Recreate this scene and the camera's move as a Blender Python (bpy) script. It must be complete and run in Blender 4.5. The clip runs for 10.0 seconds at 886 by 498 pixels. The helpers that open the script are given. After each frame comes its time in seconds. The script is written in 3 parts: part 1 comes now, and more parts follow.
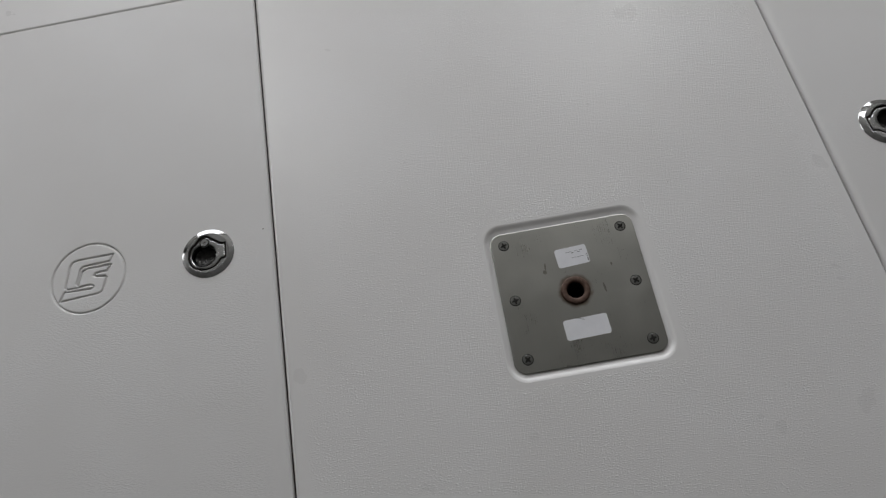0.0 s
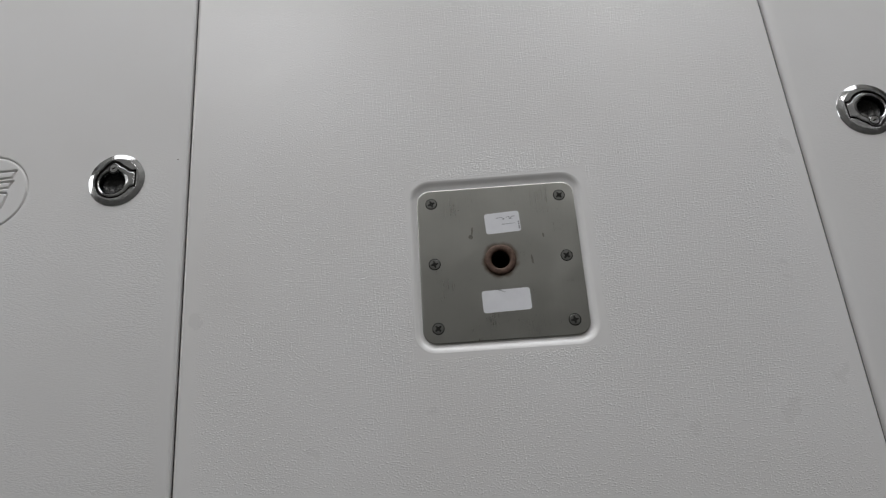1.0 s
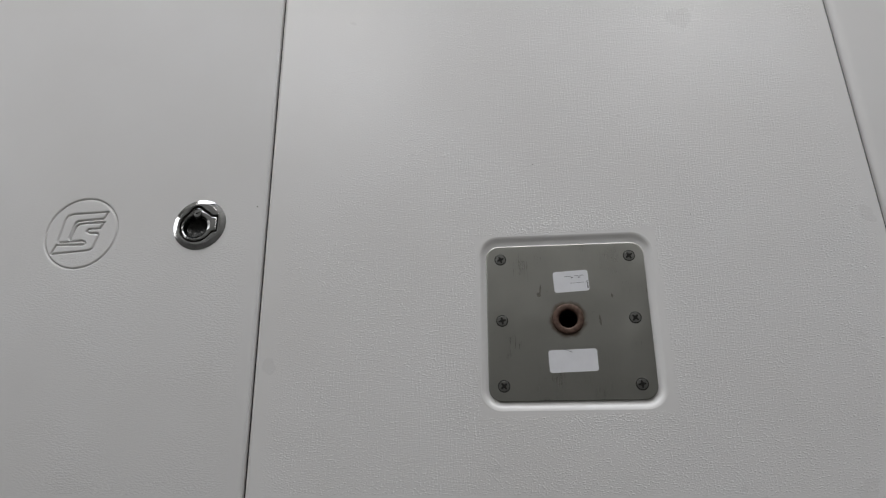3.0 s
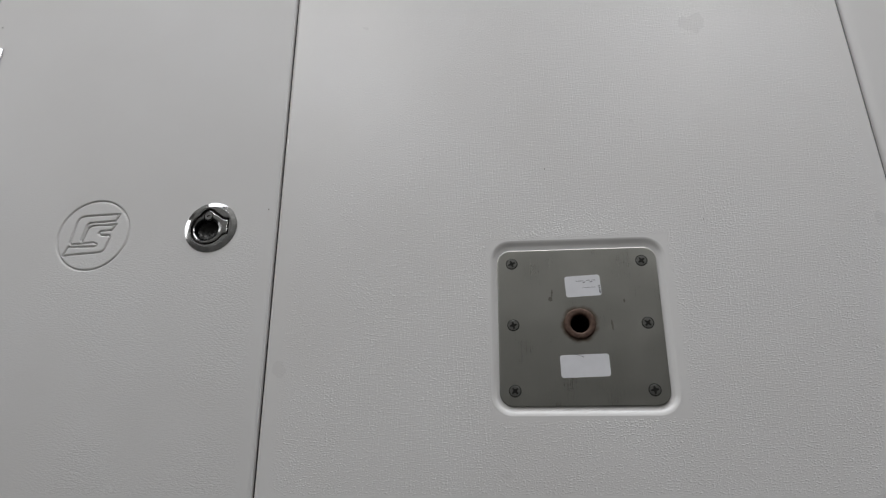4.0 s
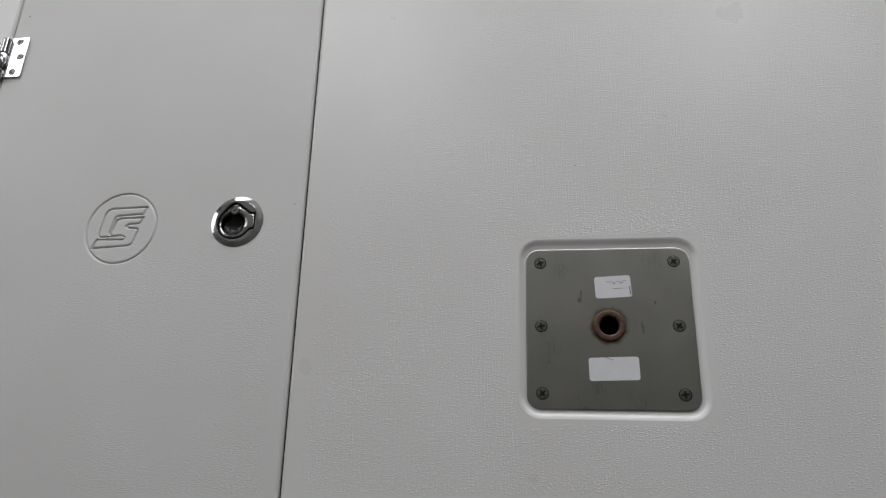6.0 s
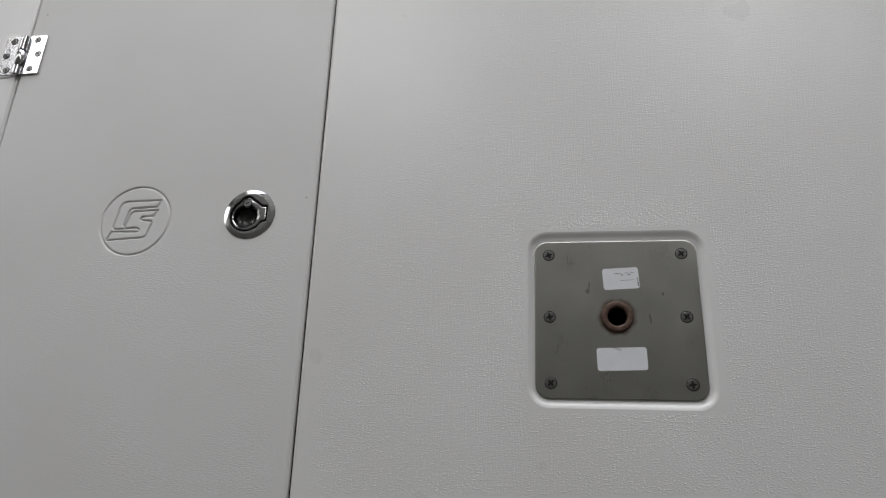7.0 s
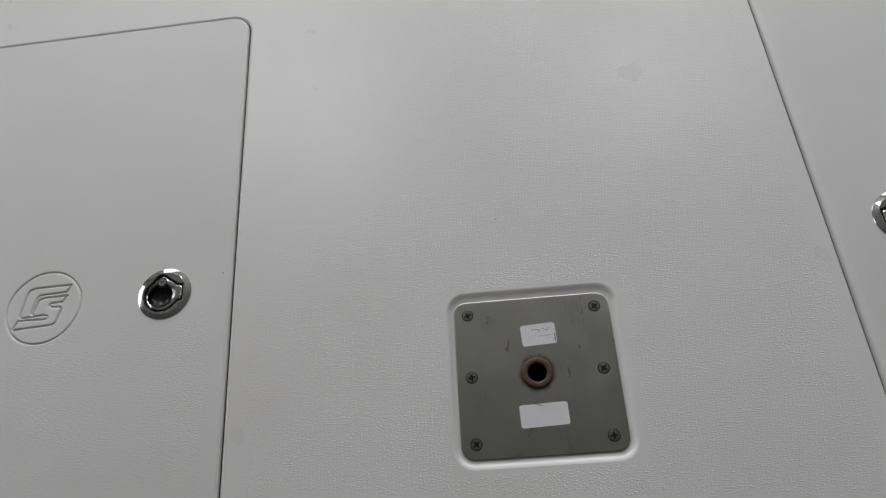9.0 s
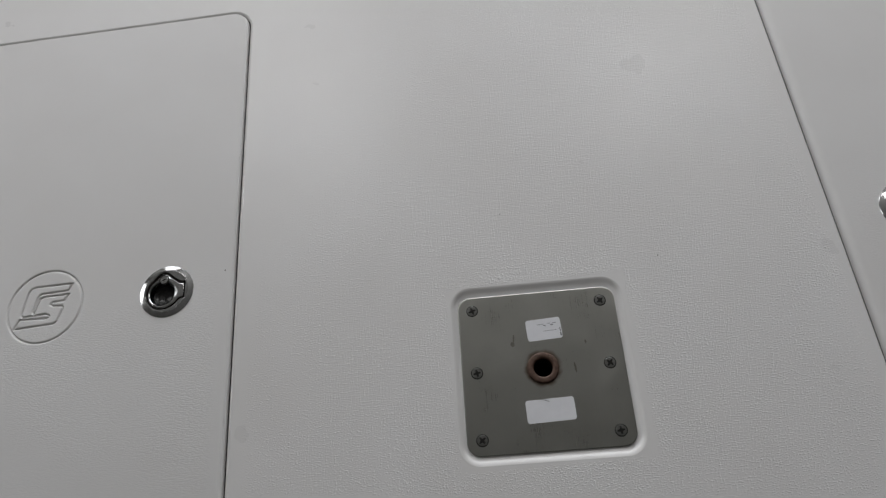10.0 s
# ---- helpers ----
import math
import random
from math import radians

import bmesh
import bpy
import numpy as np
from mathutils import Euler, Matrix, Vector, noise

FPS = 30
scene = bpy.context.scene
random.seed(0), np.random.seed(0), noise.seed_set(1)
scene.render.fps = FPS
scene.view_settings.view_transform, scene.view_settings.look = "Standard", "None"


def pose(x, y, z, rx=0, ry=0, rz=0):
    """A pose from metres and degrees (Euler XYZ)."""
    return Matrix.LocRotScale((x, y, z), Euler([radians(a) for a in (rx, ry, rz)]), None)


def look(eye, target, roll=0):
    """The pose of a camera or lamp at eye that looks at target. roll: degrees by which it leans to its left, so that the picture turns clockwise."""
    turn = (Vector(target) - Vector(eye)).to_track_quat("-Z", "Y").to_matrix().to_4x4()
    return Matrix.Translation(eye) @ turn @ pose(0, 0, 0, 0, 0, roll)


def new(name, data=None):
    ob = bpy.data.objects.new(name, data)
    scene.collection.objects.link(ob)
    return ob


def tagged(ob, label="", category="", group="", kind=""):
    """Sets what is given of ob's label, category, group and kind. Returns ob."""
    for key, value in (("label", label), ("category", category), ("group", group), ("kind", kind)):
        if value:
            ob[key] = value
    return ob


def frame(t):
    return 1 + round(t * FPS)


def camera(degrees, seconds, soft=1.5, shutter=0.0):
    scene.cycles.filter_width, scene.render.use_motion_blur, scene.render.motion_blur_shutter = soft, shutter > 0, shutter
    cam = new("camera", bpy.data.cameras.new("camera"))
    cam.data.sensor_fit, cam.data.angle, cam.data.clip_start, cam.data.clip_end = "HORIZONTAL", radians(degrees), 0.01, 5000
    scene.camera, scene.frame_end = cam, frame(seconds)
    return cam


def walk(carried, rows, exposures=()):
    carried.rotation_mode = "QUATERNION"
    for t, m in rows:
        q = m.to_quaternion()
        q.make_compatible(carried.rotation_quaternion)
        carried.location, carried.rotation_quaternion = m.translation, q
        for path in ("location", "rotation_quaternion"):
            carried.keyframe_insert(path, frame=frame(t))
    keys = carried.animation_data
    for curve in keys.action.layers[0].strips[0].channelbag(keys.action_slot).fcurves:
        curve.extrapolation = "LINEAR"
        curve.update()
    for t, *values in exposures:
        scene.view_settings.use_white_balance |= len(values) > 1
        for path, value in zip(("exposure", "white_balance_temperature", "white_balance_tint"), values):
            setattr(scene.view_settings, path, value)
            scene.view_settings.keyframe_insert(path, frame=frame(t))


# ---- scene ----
cam = camera(65.8, 10.0, soft=1.25)

PATH = [
    (0, (-0.143, -0.27, 0.775), (-0.154, 0.559, -1.046), -10.6),
    (0.3, (-0.109, -0.266, 0.742), (-0.118, 0.256, -0.448), -7.1),
    (0.5, (-0.085, -0.269, 0.712), (-0.097, 0.501, -1.134), -5.5),
    (0.7, (-0.066, -0.254, 0.705), (-0.103, 0.185, -0.518), -8.6),
    (1, (-0.044, -0.248, 0.715), (-0.093, 0.447, -1.16), -7.9),
    (1.2, (-0.044, -0.233, 0.720), (-0.116, 0.177, -0.511), -13.0),
    (1.5, (-0.048, -0.237, 0.731), (-0.202, 0.474, -1.132), -13.9),
    (1.7, (-0.049, -0.229, 0.731), (-0.144, 0.228, -0.482), -13.3),
    (2, (-0.051, -0.237, 0.733), (-0.221, 0.531, -1.105), -13.7),
    (2.5, (-0.055, -0.234, 0.735), (-0.254, 0.54, -1.099), -15.1),
    (2.7, (-0.057, -0.217, 0.743), (-0.253, 0.527, -1.104), -15.8),
    (3.8, (-0.065, -0.204, 0.744), (-0.279, 0.533, -1.103), -17.0),
    (4, (-0.065, -0.214, 0.739), (-0.283, 0.551, -1.096), -16.5),
    (4.5, (-0.069, -0.204, 0.735), (-0.286, 0.521, -1.116), -17.1),
    (5, (-0.07, -0.191, 0.734), (-0.333, 0.512, -1.12), -20.7),
    (5.5, (-0.077, -0.202, 0.73), (-0.347, 0.531, -1.111), -19.8),
    (5.7, (-0.073, -0.184, 0.739), (-0.358, 0.506, -1.117), -22.0),
    (6.8, (-0.071, -0.205, 0.741), (-0.347, 0.522, -1.101), -20.5),
    (7, (-0.075, -0.209, 0.742), (-0.375, 0.514, -1.099), -21.8),
    (7.5, (-0.066, -0.208, 0.74), (-0.337, 0.539, -1.095), -19.4),
    (7.7, (-0.061, -0.209, 0.732), (-0.212, 0.281, -0.463), -17.2),
    (8, (-0.057, -0.205, 0.729), (-0.234, 0.518, -1.127), -14.5),
    (8.2, (-0.050, -0.198, 0.735), (-0.168, 0.288, -0.465), -15.0),
    (8.5, (-0.047, -0.199, 0.747), (-0.237, 0.649, -1.055), -15.4),
    (8.7, (-0.041, -0.198, 0.747), (-0.150, 0.341, -0.431), -14.8),
    (9, (-0.042, -0.2, 0.75), (-0.174, 0.666, -1.048), -12.8),
    (9.5, (-0.042, -0.198, 0.747), (-0.161, 0.672, -1.05), -12.4),
    (10, (-0.047, -0.199, 0.744), (-0.18, 0.659, -1.058), -13.4),
]
walk(cam, [(t, look(eye, target, roll)) for t, eye, target, roll in PATH], [(0, -0.12), (0.5, -0.05), (1.0, 0.06), (2.5, 0.06), (4.0, 0.03), (7.5, 0.02), (8.5, -0.02), (10, -0.08)])


# ---- world, lights, exposure ----
ADDED_SKYLIGHTS = ((-3.22, 2.48), (-1.10, 2.48), (1.10, 2.48), (3.22, 2.48))   # centres of the added, unseen roof openings
SKY_HX, SKY_HY = 0.42, 0.40
ROOF_Z = 2.6
world = bpy.data.worlds.new("overcast_sky")
scene.world = world
world.use_nodes = True
wn = world.node_tree.nodes
sky = wn.new("ShaderNodeTexSky")
sky.sky_type, sky.sun_disc, sky.sun_elevation, sky.sun_rotation = "NISHITA", False, radians(40), radians(168)
wn["Background"].inputs["Strength"].default_value = 0.1
world.node_tree.links.new(sky.outputs["Color"], wn["Background"].inputs["Color"])

sun_data = bpy.data.lights.new("sun", "SUN")
sun_data.energy, sun_data.angle, sun_data.color = 0.8, radians(20), (1.0, 0.97, 0.92)
sun = new("sun", sun_data)
sun.matrix_world = look((1.7, -8, 6.9), (0, 0, 0))


def area(name, m, sx, sy, watts, colour):
    d = bpy.data.lights.new(name, "AREA")
    d.shape, d.size, d.size_y, d.energy, d.color = "RECTANGLE", sx, sy, watts, colour
    ob = new(name, d)
    ob.matrix_world = m
    return ob


# lamps in the added roof openings, placed for sheen on deck and hinge
for sx, sy in ADDED_SKYLIGHTS:
    area("added_roof_light", pose(sx, sy, ROOF_Z + 0.06), 2 * SKY_HX, 2 * SKY_HY, 19, (0.995, 0.988, 0.98))
# main lamp, in an unseen doorway added ahead of the deck
DOOR_X, DOOR_HX = -0.2, 2.55
area("added_north_light", pose(DOOR_X, 3.86, 0.8, 90, 0, 180), 2 * DOOR_HX, 3.1, 166, (0.995, 0.988, 0.98))


WIN_Y, WIN_Z, WIN_HY, WIN_HZ = 1.95, 1.97, 1.25, 0.50      # unseen opening added in the west wall
# lamp added out of view to put highlights on latch and lip
area("added_west_light", pose(-5.24, WIN_Y, WIN_Z, 90, 0, -90), 2 * WIN_HY, 2 * WIN_HZ, 26, (1.0, 0.99, 0.975))


# ---- materials ----
def material(name, colour, rough=0.5, metal=0.0):
    m = bpy.data.materials.new(name)
    m.use_nodes = True
    n, l = m.node_tree.nodes, m.node_tree.links
    b = n["Principled BSDF"]
    b.inputs["Base Color"].default_value = (*colour, 1)
    b.inputs["Roughness"].default_value = rough
    b.inputs["Metallic"].default_value = metal
    return m, n, l, b


def coords(n, kind="Object"):
    return n.new("ShaderNodeTexCoord").outputs[kind]


def tex_noise(n, l, vec, scale, detail=2.0, rough=0.5, stretch=(1, 1, 1), shift=(0, 0, 0)):
    mp = n.new("ShaderNodeMapping")
    mp.inputs["Scale"].default_value = stretch
    mp.inputs["Location"].default_value = shift
    l.new(vec, mp.inputs["Vector"])
    t = n.new("ShaderNodeTexNoise")
    t.inputs["Scale"].default_value, t.inputs["Detail"].default_value, t.inputs["Roughness"].default_value = scale, detail, rough
    l.new(mp.outputs["Vector"], t.inputs["Vector"])
    return t.outputs["Fac"]


def remap(n, l, value, a, b, c, d, smooth=False):
    r = n.new("ShaderNodeMapRange")
    if smooth:
        r.interpolation_type = "SMOOTHSTEP"
    for i, v in enumerate((a, b, c, d)):
        r.inputs[i + 1].default_value = v
    l.new(value, r.inputs[0])
    return r.outputs[0]


def maths(n, l, op, a, b=None):
    m = n.new("ShaderNodeMath")
    m.operation = op
    for i, v in enumerate((a, b)):
        if v is None:
            continue
        if isinstance(v, (int, float)):
            m.inputs[i].default_value = v
        else:
            l.new(v, m.inputs[i])
    return m.outputs[0]


def tint(n, l, b, fac, c1, c2):
    mx = n.new("ShaderNodeMix")
    mx.data_type = "RGBA"
    mx.inputs["A"].default_value, mx.inputs["B"].default_value = (*c1, 1), (*c2, 1)
    l.new(fac, mx.inputs["Factor"])
    l.new(mx.outputs["Result"], b.inputs["Base Color"])


def bump(n, l, b, height, distance, strength=1.0, after=None):
    bp = n.new("ShaderNodeBump")
    bp.inputs["Distance"].default_value, bp.inputs["Strength"].default_value = distance, strength
    l.new(height, bp.inputs["Height"])
    if after is not None:
        l.new(after, bp.inputs["Normal"])
    l.new(bp.outputs["Normal"], b.inputs["Normal"])
    return bp.outputs["Normal"]


GEL_A, GEL_B = (0.690, 0.675, 0.666), (0.724, 0.713, 0.708)
NON_SKID_A, NON_SKID_B = (0.735, 0.718, 0.708), (0.768, 0.755, 0.750)
PLATE_TURN = 1.2     # the deck lies turned this much against the seat plate
DECK_Y = 0.1425      # the middle of the deck's hatches, ahead of the plate


def gelcoat_deck():
    """Off-white moulded gelcoat: spattered non-skid on the middle strip, smooth bands along the openings."""
    m, n, l, b = material("gelcoat_nonskid", GEL_A, 0.36)
    v = coords(n)
    sep = n.new("ShaderNodeSeparateXYZ")
    l.new(v, sep.inputs[0])
    ax = maths(n, l, "ABSOLUTE", sep.outputs[0])
    strip = remap(n, l, ax, 0.326, 0.350, 1, 0, True)
    # away from the plate's recess
    dx = maths(n, l, "SUBTRACT", ax, 0.100)
    dy = maths(n, l, "SUBTRACT", maths(n, l, "ABSOLUTE", maths(n, l, "ADD", sep.outputs[1], DECK_Y)), 0.101)
    away = remap(n, l, maths(n, l, "MAXIMUM", dx, dy), 0.0, 0.007, 0, 1, True)
    mask = maths(n, l, "MULTIPLY", strip, away)
    patchy = remap(n, l, tex_noise(n, l, v, 9, 1.5), 0.3, 0.7, 0.55, 1.15)
    # sprayed thinner towards the forward corner by the emblem hatch
    lean = maths(n, l, "SUBTRACT", sep.outputs[0], maths(n, l, "MULTIPLY", sep.outputs[1], 0.45))
    patchy = maths(n, l, "MULTIPLY", patchy, remap(n, l, lean, -0.42, 0.16, 0.35, 1.6, True))
    patchy = maths(n, l, "MULTIPLY", patchy, remap(n, l, sep.outputs[1], -0.42, -0.10, 0.55, 1.0, True))
    grit = remap(n, l, tex_noise(n, l, v, 560, 2, 0.5, (0.7, 1.25, 1)), 0.53, 0.70, 0, 1, True)
    fine = tex_noise(n, l, v, 900, 2)
    thick = tex_noise(n, l, v, 34, 3, 0.6)
    h = maths(n, l, "ADD", maths(n, l, "MULTIPLY", grit, 0.75), maths(n, l, "MULTIPLY", fine, 0.2))
    for scale, high, shift in ((330, 0.95, (0, 0, 0)), (470, 0.6, (3.1, 1.7, 0))):
        # single droplets, crowded in some places and sparse in others
        mp = n.new("ShaderNodeMapping")
        mp.inputs["Scale"].default_value, mp.inputs["Location"].default_value = (0.72, 1.2, 1), shift
        l.new(v, mp.inputs["Vector"])
        cells = n.new("ShaderNodeTexVoronoi")
        cells.inputs["Scale"].default_value = scale
        l.new(mp.outputs["Vector"], cells.inputs["Vector"])
        pick = n.new("ShaderNodeSeparateColor")
        l.new(cells.outputs["Color"], pick.inputs[0])
        chosen = remap(n, l, maths(n, l, "ADD", pick.outputs[0], thick), 0.95, 1.25, 0, 1)
        dots = maths(n, l, "MULTIPLY", remap(n, l, cells.outputs["Distance"], 0.04, 0.42, 1, 0, True), chosen)
        h = maths(n, l, "ADD", h, maths(n, l, "MULTIPLY", dots, high))
    h = maths(n, l, "MULTIPLY", maths(n, l, "MULTIPLY", h, patchy), mask)
    first = bump(n, l, b, tex_noise(n, l, v, 6, 2), 0.0015, 0.5)
    bump(n, l, b, h, 0.00029, 1.0, first)
    tint(n, l, b, remap(n, l, tex_noise(n, l, v, 4, 4), 0.35, 0.65, 0, 1), NON_SKID_A, NON_SKID_B)
    dull = remap(n, l, tex_noise(n, l, v, 14, 3), 0.3, 0.7, 0.27, 0.34)
    l.new(dull, b.inputs["Roughness"])
    return m


def gelcoat_lid():
    """Off-white gelcoat with a fine leather-like grain; smooth near the edge."""
    m, n, l, b = material("gelcoat_grain", GEL_A, 0.42)
    v = coords(n)
    sep = n.new("ShaderNodeSeparateXYZ")
    l.new(v, sep.inputs[0])
    ex = remap(n, l, maths(n, l, "ABSOLUTE", sep.outputs[0]), 0.205, 0.228, 1, 0, True)
    grain = remap(n, l, tex_noise(n, l, v, 430, 3, 0.6, (0.6, 1.4, 1)), 0.38, 0.62, 0, 1, True)
    patchy = remap(n, l, tex_noise(n, l, v, 7, 3), 0.36, 0.64, 0.2, 1.15)
    # the grain is worn smooth in the forward half
    where = n.new("ShaderNodeSeparateXYZ")
    l.new(n.new("ShaderNodeNewGeometry").outputs["Position"], where.inputs[0])
    patchy = maths(n, l, "MULTIPLY", patchy, remap(n, l, where.outputs[1], 0.0, 0.36, 1.1, 0.12, True))
    h = maths(n, l, "MULTIPLY", maths(n, l, "MULTIPLY", grain, patchy), ex)
    first = bump(n, l, b, tex_noise(n, l, v, 5, 2), 0.0015, 0.5)
    bump(n, l, b, h, 0.00009, 1.0, first)
    tint(n, l, b, remap(n, l, tex_noise(n, l, v, 4, 4), 0.35, 0.65, 0, 1), GEL_A, GEL_B)
    l.new(remap(n, l, tex_noise(n, l, v, 14, 3), 0.3, 0.7, 0.43, 0.53), b.inputs["Roughness"])
    return m


def brushed_steel():
    m, n, l, b = material("brushed_stainless", (0.45, 0.45, 0.43), 0.4, 1.0)
    v = coords(n)
    lines = tex_noise(n, l, v, 60, 4, 0.65, (34, 0.14, 1))
    cloud = tex_noise(n, l, v, 22, 4, 0.6)
    hair = maths(n, l, "ADD", maths(n, l, "MULTIPLY", cloud, 0.65), maths(n, l, "MULTIPLY", lines, 0.35))
    tint(n, l, b, remap(n, l, hair, 0.34, 0.66, 0, 1), (0.392, 0.388, 0.358), (0.432, 0.428, 0.400))
    # rust bleeding out round the bushing
    mx = n["Mix"]
    ln = n.new("ShaderNodeVectorMath")
    ln.operation = "LENGTH"
    l.new(v, ln.inputs[0])
    reach = maths(n, l, "ADD", ln.outputs["Value"], remap(n, l, tex_noise(n, l, v, 90, 3), 0.3, 0.7, -0.0016, 0.0016))
    mr = n.new("ShaderNodeMix")
    mr.data_type = "RGBA"
    l.new(remap(n, l, reach, 0.0168, 0.0225, 0.8, 0, True), mr.inputs["Factor"])
    l.new(mx.outputs["Result"], mr.inputs["A"])
    mr.inputs["B"].default_value = (0.14, 0.085, 0.055, 1)
    l.new(mr.outputs["Result"], b.inputs["Base Color"])
    rough = maths(n, l, "ADD", remap(n, l, lines, 0.3, 0.7, 0.25, 0.30), remap(n, l, cloud, 0.3, 0.7, 0.0, 0.06))
    l.new(rough, b.inputs["Roughness"])
    return m


def simple(name, c1, c2, r1, r2, metal, scale, dist=0.0):
    m, n, l, b = material(name, c1, r1, metal)
    v = coords(n)
    f = tex_noise(n, l, v, scale, 4, 0.6)
    tint(n, l, b, remap(n, l, f, 0.35, 0.65, 0, 1), c1, c2)
    l.new(remap(n, l, tex_noise(n, l, v, scale * 2.3, 3), 0.3, 0.7, r1, r2), b.inputs["Roughness"])
    if dist:
        bump(n, l, b, f, dist, 0.8)
    return m


DECK_MAT = gelcoat_deck()
LID_MAT = gelcoat_lid()
STEEL = brushed_steel()
CHROME = simple("polished_stainless", (0.60, 0.60, 0.60), (0.55, 0.55, 0.56), 0.06, 0.14, 1.0, 90)
CAST = simple("satin_cast_steel", (0.39, 0.39, 0.39), (0.45, 0.45, 0.45), 0.15, 0.24, 1.0, 200)
DARK_STEEL = simple("dark_screw_steel", (0.12, 0.12, 0.112), (0.17, 0.168, 0.158), 0.4, 0.55, 1.0, 400, 0.00006)
# steel coloured near black to carry the bowl's shade
BOWL = simple("shade_darkened_steel", (0.035, 0.035, 0.035), (0.055, 0.055, 0.054), 0.25, 0.36, 1.0, 150)
# near-black painted shade for slots, countersinks, keyhole and narrow gaps
SLOT_SHADE = simple("slot_shade_black", (0.012, 0.012, 0.012), (0.02, 0.018, 0.016), 0.6, 0.8, 0.0, 300)
RUST = simple("rusty_bronze_bushing", (0.066, 0.034, 0.023), (0.115, 0.068, 0.048), 0.5, 0.7, 0.3, 260, 0.0002)
BORE = simple("dark_bore", (0.010, 0.009, 0.008), (0.018, 0.014, 0.012), 0.5, 0.7, 0.0, 200)
PAPER = simple("white_sticker_paper", (0.74, 0.74, 0.77), (0.78, 0.78, 0.81), 0.4, 0.55, 0.0, 60)
for dark_mat in (SLOT_SHADE, BORE):
    dark_mat.node_tree.nodes["Principled BSDF"].inputs["Specular IOR Level"].default_value = 0.1
INK = simple("faded_black_print", (0.09, 0.09, 0.10), (0.20, 0.20, 0.21), 0.6, 0.7, 0.0, 900)
STAIN = simple("brown_grease_stain", (0.12, 0.105, 0.085), (0.2, 0.185, 0.16), 0.45, 0.6, 0.5, 300)
GREASE = simple("thin_grease_film", (0.17, 0.16, 0.14), (0.22, 0.21, 0.185), 0.35, 0.45, 0.75, 300)
# near-black that gives the shade down in joints and gaps
GAP_SHADE = simple("gap_shade_black", (0.016, 0.012, 0.011), (0.034, 0.025, 0.022), 0.6, 0.8, 0.0, 80)
HINGE_SCREW = simple("hinge_screw_steel", (0.15, 0.15, 0.15), (0.22, 0.22, 0.215), 0.22, 0.32, 1.0, 300)
LEAF = simple("buffed_hinge_leaf", (0.60, 0.60, 0.61), (0.56, 0.56, 0.58), 0.15, 0.18, 1.0, 30)
POLISHED = simple("mirror_polished_barrel", (0.50, 0.50, 0.51), (0.42, 0.42, 0.43), 0.05, 0.10, 1.0, 60)
HULL_MAT = simple("glossy_gelcoat", GEL_A, GEL_B, 0.10, 0.16, 0.0, 5)
CONCRETE = simple("concrete_floor", (0.25, 0.248, 0.24), (0.35, 0.345, 0.335), 0.7, 0.85, 0.0, 6, 0.002)
# unseen shed surfaces, kept dark to darken reflections and bounce
SHED_WALL = simple("painted_sheet_wall", (0.27, 0.27, 0.26), (0.33, 0.33, 0.315), 0.5, 0.65, 0.0, 2, 0.002)
SHED_ROOF = simple("sheet_metal_roof", (0.15, 0.15, 0.145), (0.21, 0.21, 0.20), 0.5, 0.6, 0.0, 2, 0.002)
GROUND = simple("gravel_yard", (0.20, 0.19, 0.17), (0.32, 0.30, 0.27), 0.85, 0.95, 0.0, 8, 0.01)


# ---- mesh helpers ----
def mesh_object(name, bm, mat, parent=None, label="", recalc=True, sharp=40):
    if recalc:
        bmesh.ops.recalc_face_normals(bm, faces=bm.faces)
    me = bpy.data.meshes.new(name)
    bm.to_mesh(me)
    bm.free()
    me.set_sharp_from_angle(angle=radians(sharp))
    for poly in me.polygons:
        if abs(poly.normal.z) > 0.99999:
            poly.use_smooth = False
    for mm in (mat if isinstance(mat, (list, tuple)) else [mat]):
        me.materials.append(mm)
    ob = new(name, me)
    ob.parent = parent
    if label:
        ob["label"] = label
    return ob


def part(name, bm, mat, parent, label="", at=None, sharp=40):
    ob = mesh_object(name, bm, mat, parent, label, sharp=sharp)
    if at is not None:
        ob.matrix_basis = at
    return ob


def rounded_rect(cx, cy, hx, hy, r, n=8):
    pts = []
    for sx, sy, a0 in ((1, 1, 0), (-1, 1, 90), (-1, -1, 180), (1, -1, 270)):
        for i in range(n + 1):
            a = radians(a0 + 90 * i / n)
            pts.append((cx + sx * (hx - r) + r * math.cos(a), cy + sy * (hy - r) + r * math.sin(a)))
    return pts


def ring(bm, pts, z):
    return [bm.verts.new((x, y, z)) for x, y in pts]


def bridge(bm, a, b, smooth=True):
    k = len(a)
    for i in range(k):
        f = bm.faces.new((a[i], a[(i + 1) % k], b[(i + 1) % k], b[i]))
        f.smooth = smooth


def loop_edges(bm, vs):
    out = []
    for i in range(len(vs)):
        e = bm.edges.get((vs[i], vs[(i + 1) % len(vs)]))
        out.append(e or bm.edges.new((vs[i], vs[(i + 1) % len(vs)])))
    return out


def fill(bm, loops):
    edges = []
    for vs in loops:
        edges += loop_edges(bm, vs)
    bmesh.ops.triangle_fill(bm, use_beauty=True, use_dissolve=False, edges=edges, normal=(0, 0, 1))


def circle(cx, cy, r, n=32):
    return [(cx + r * math.cos(2 * math.pi * i / n), cy + r * math.sin(2 * math.pi * i / n)) for i in range(n)]


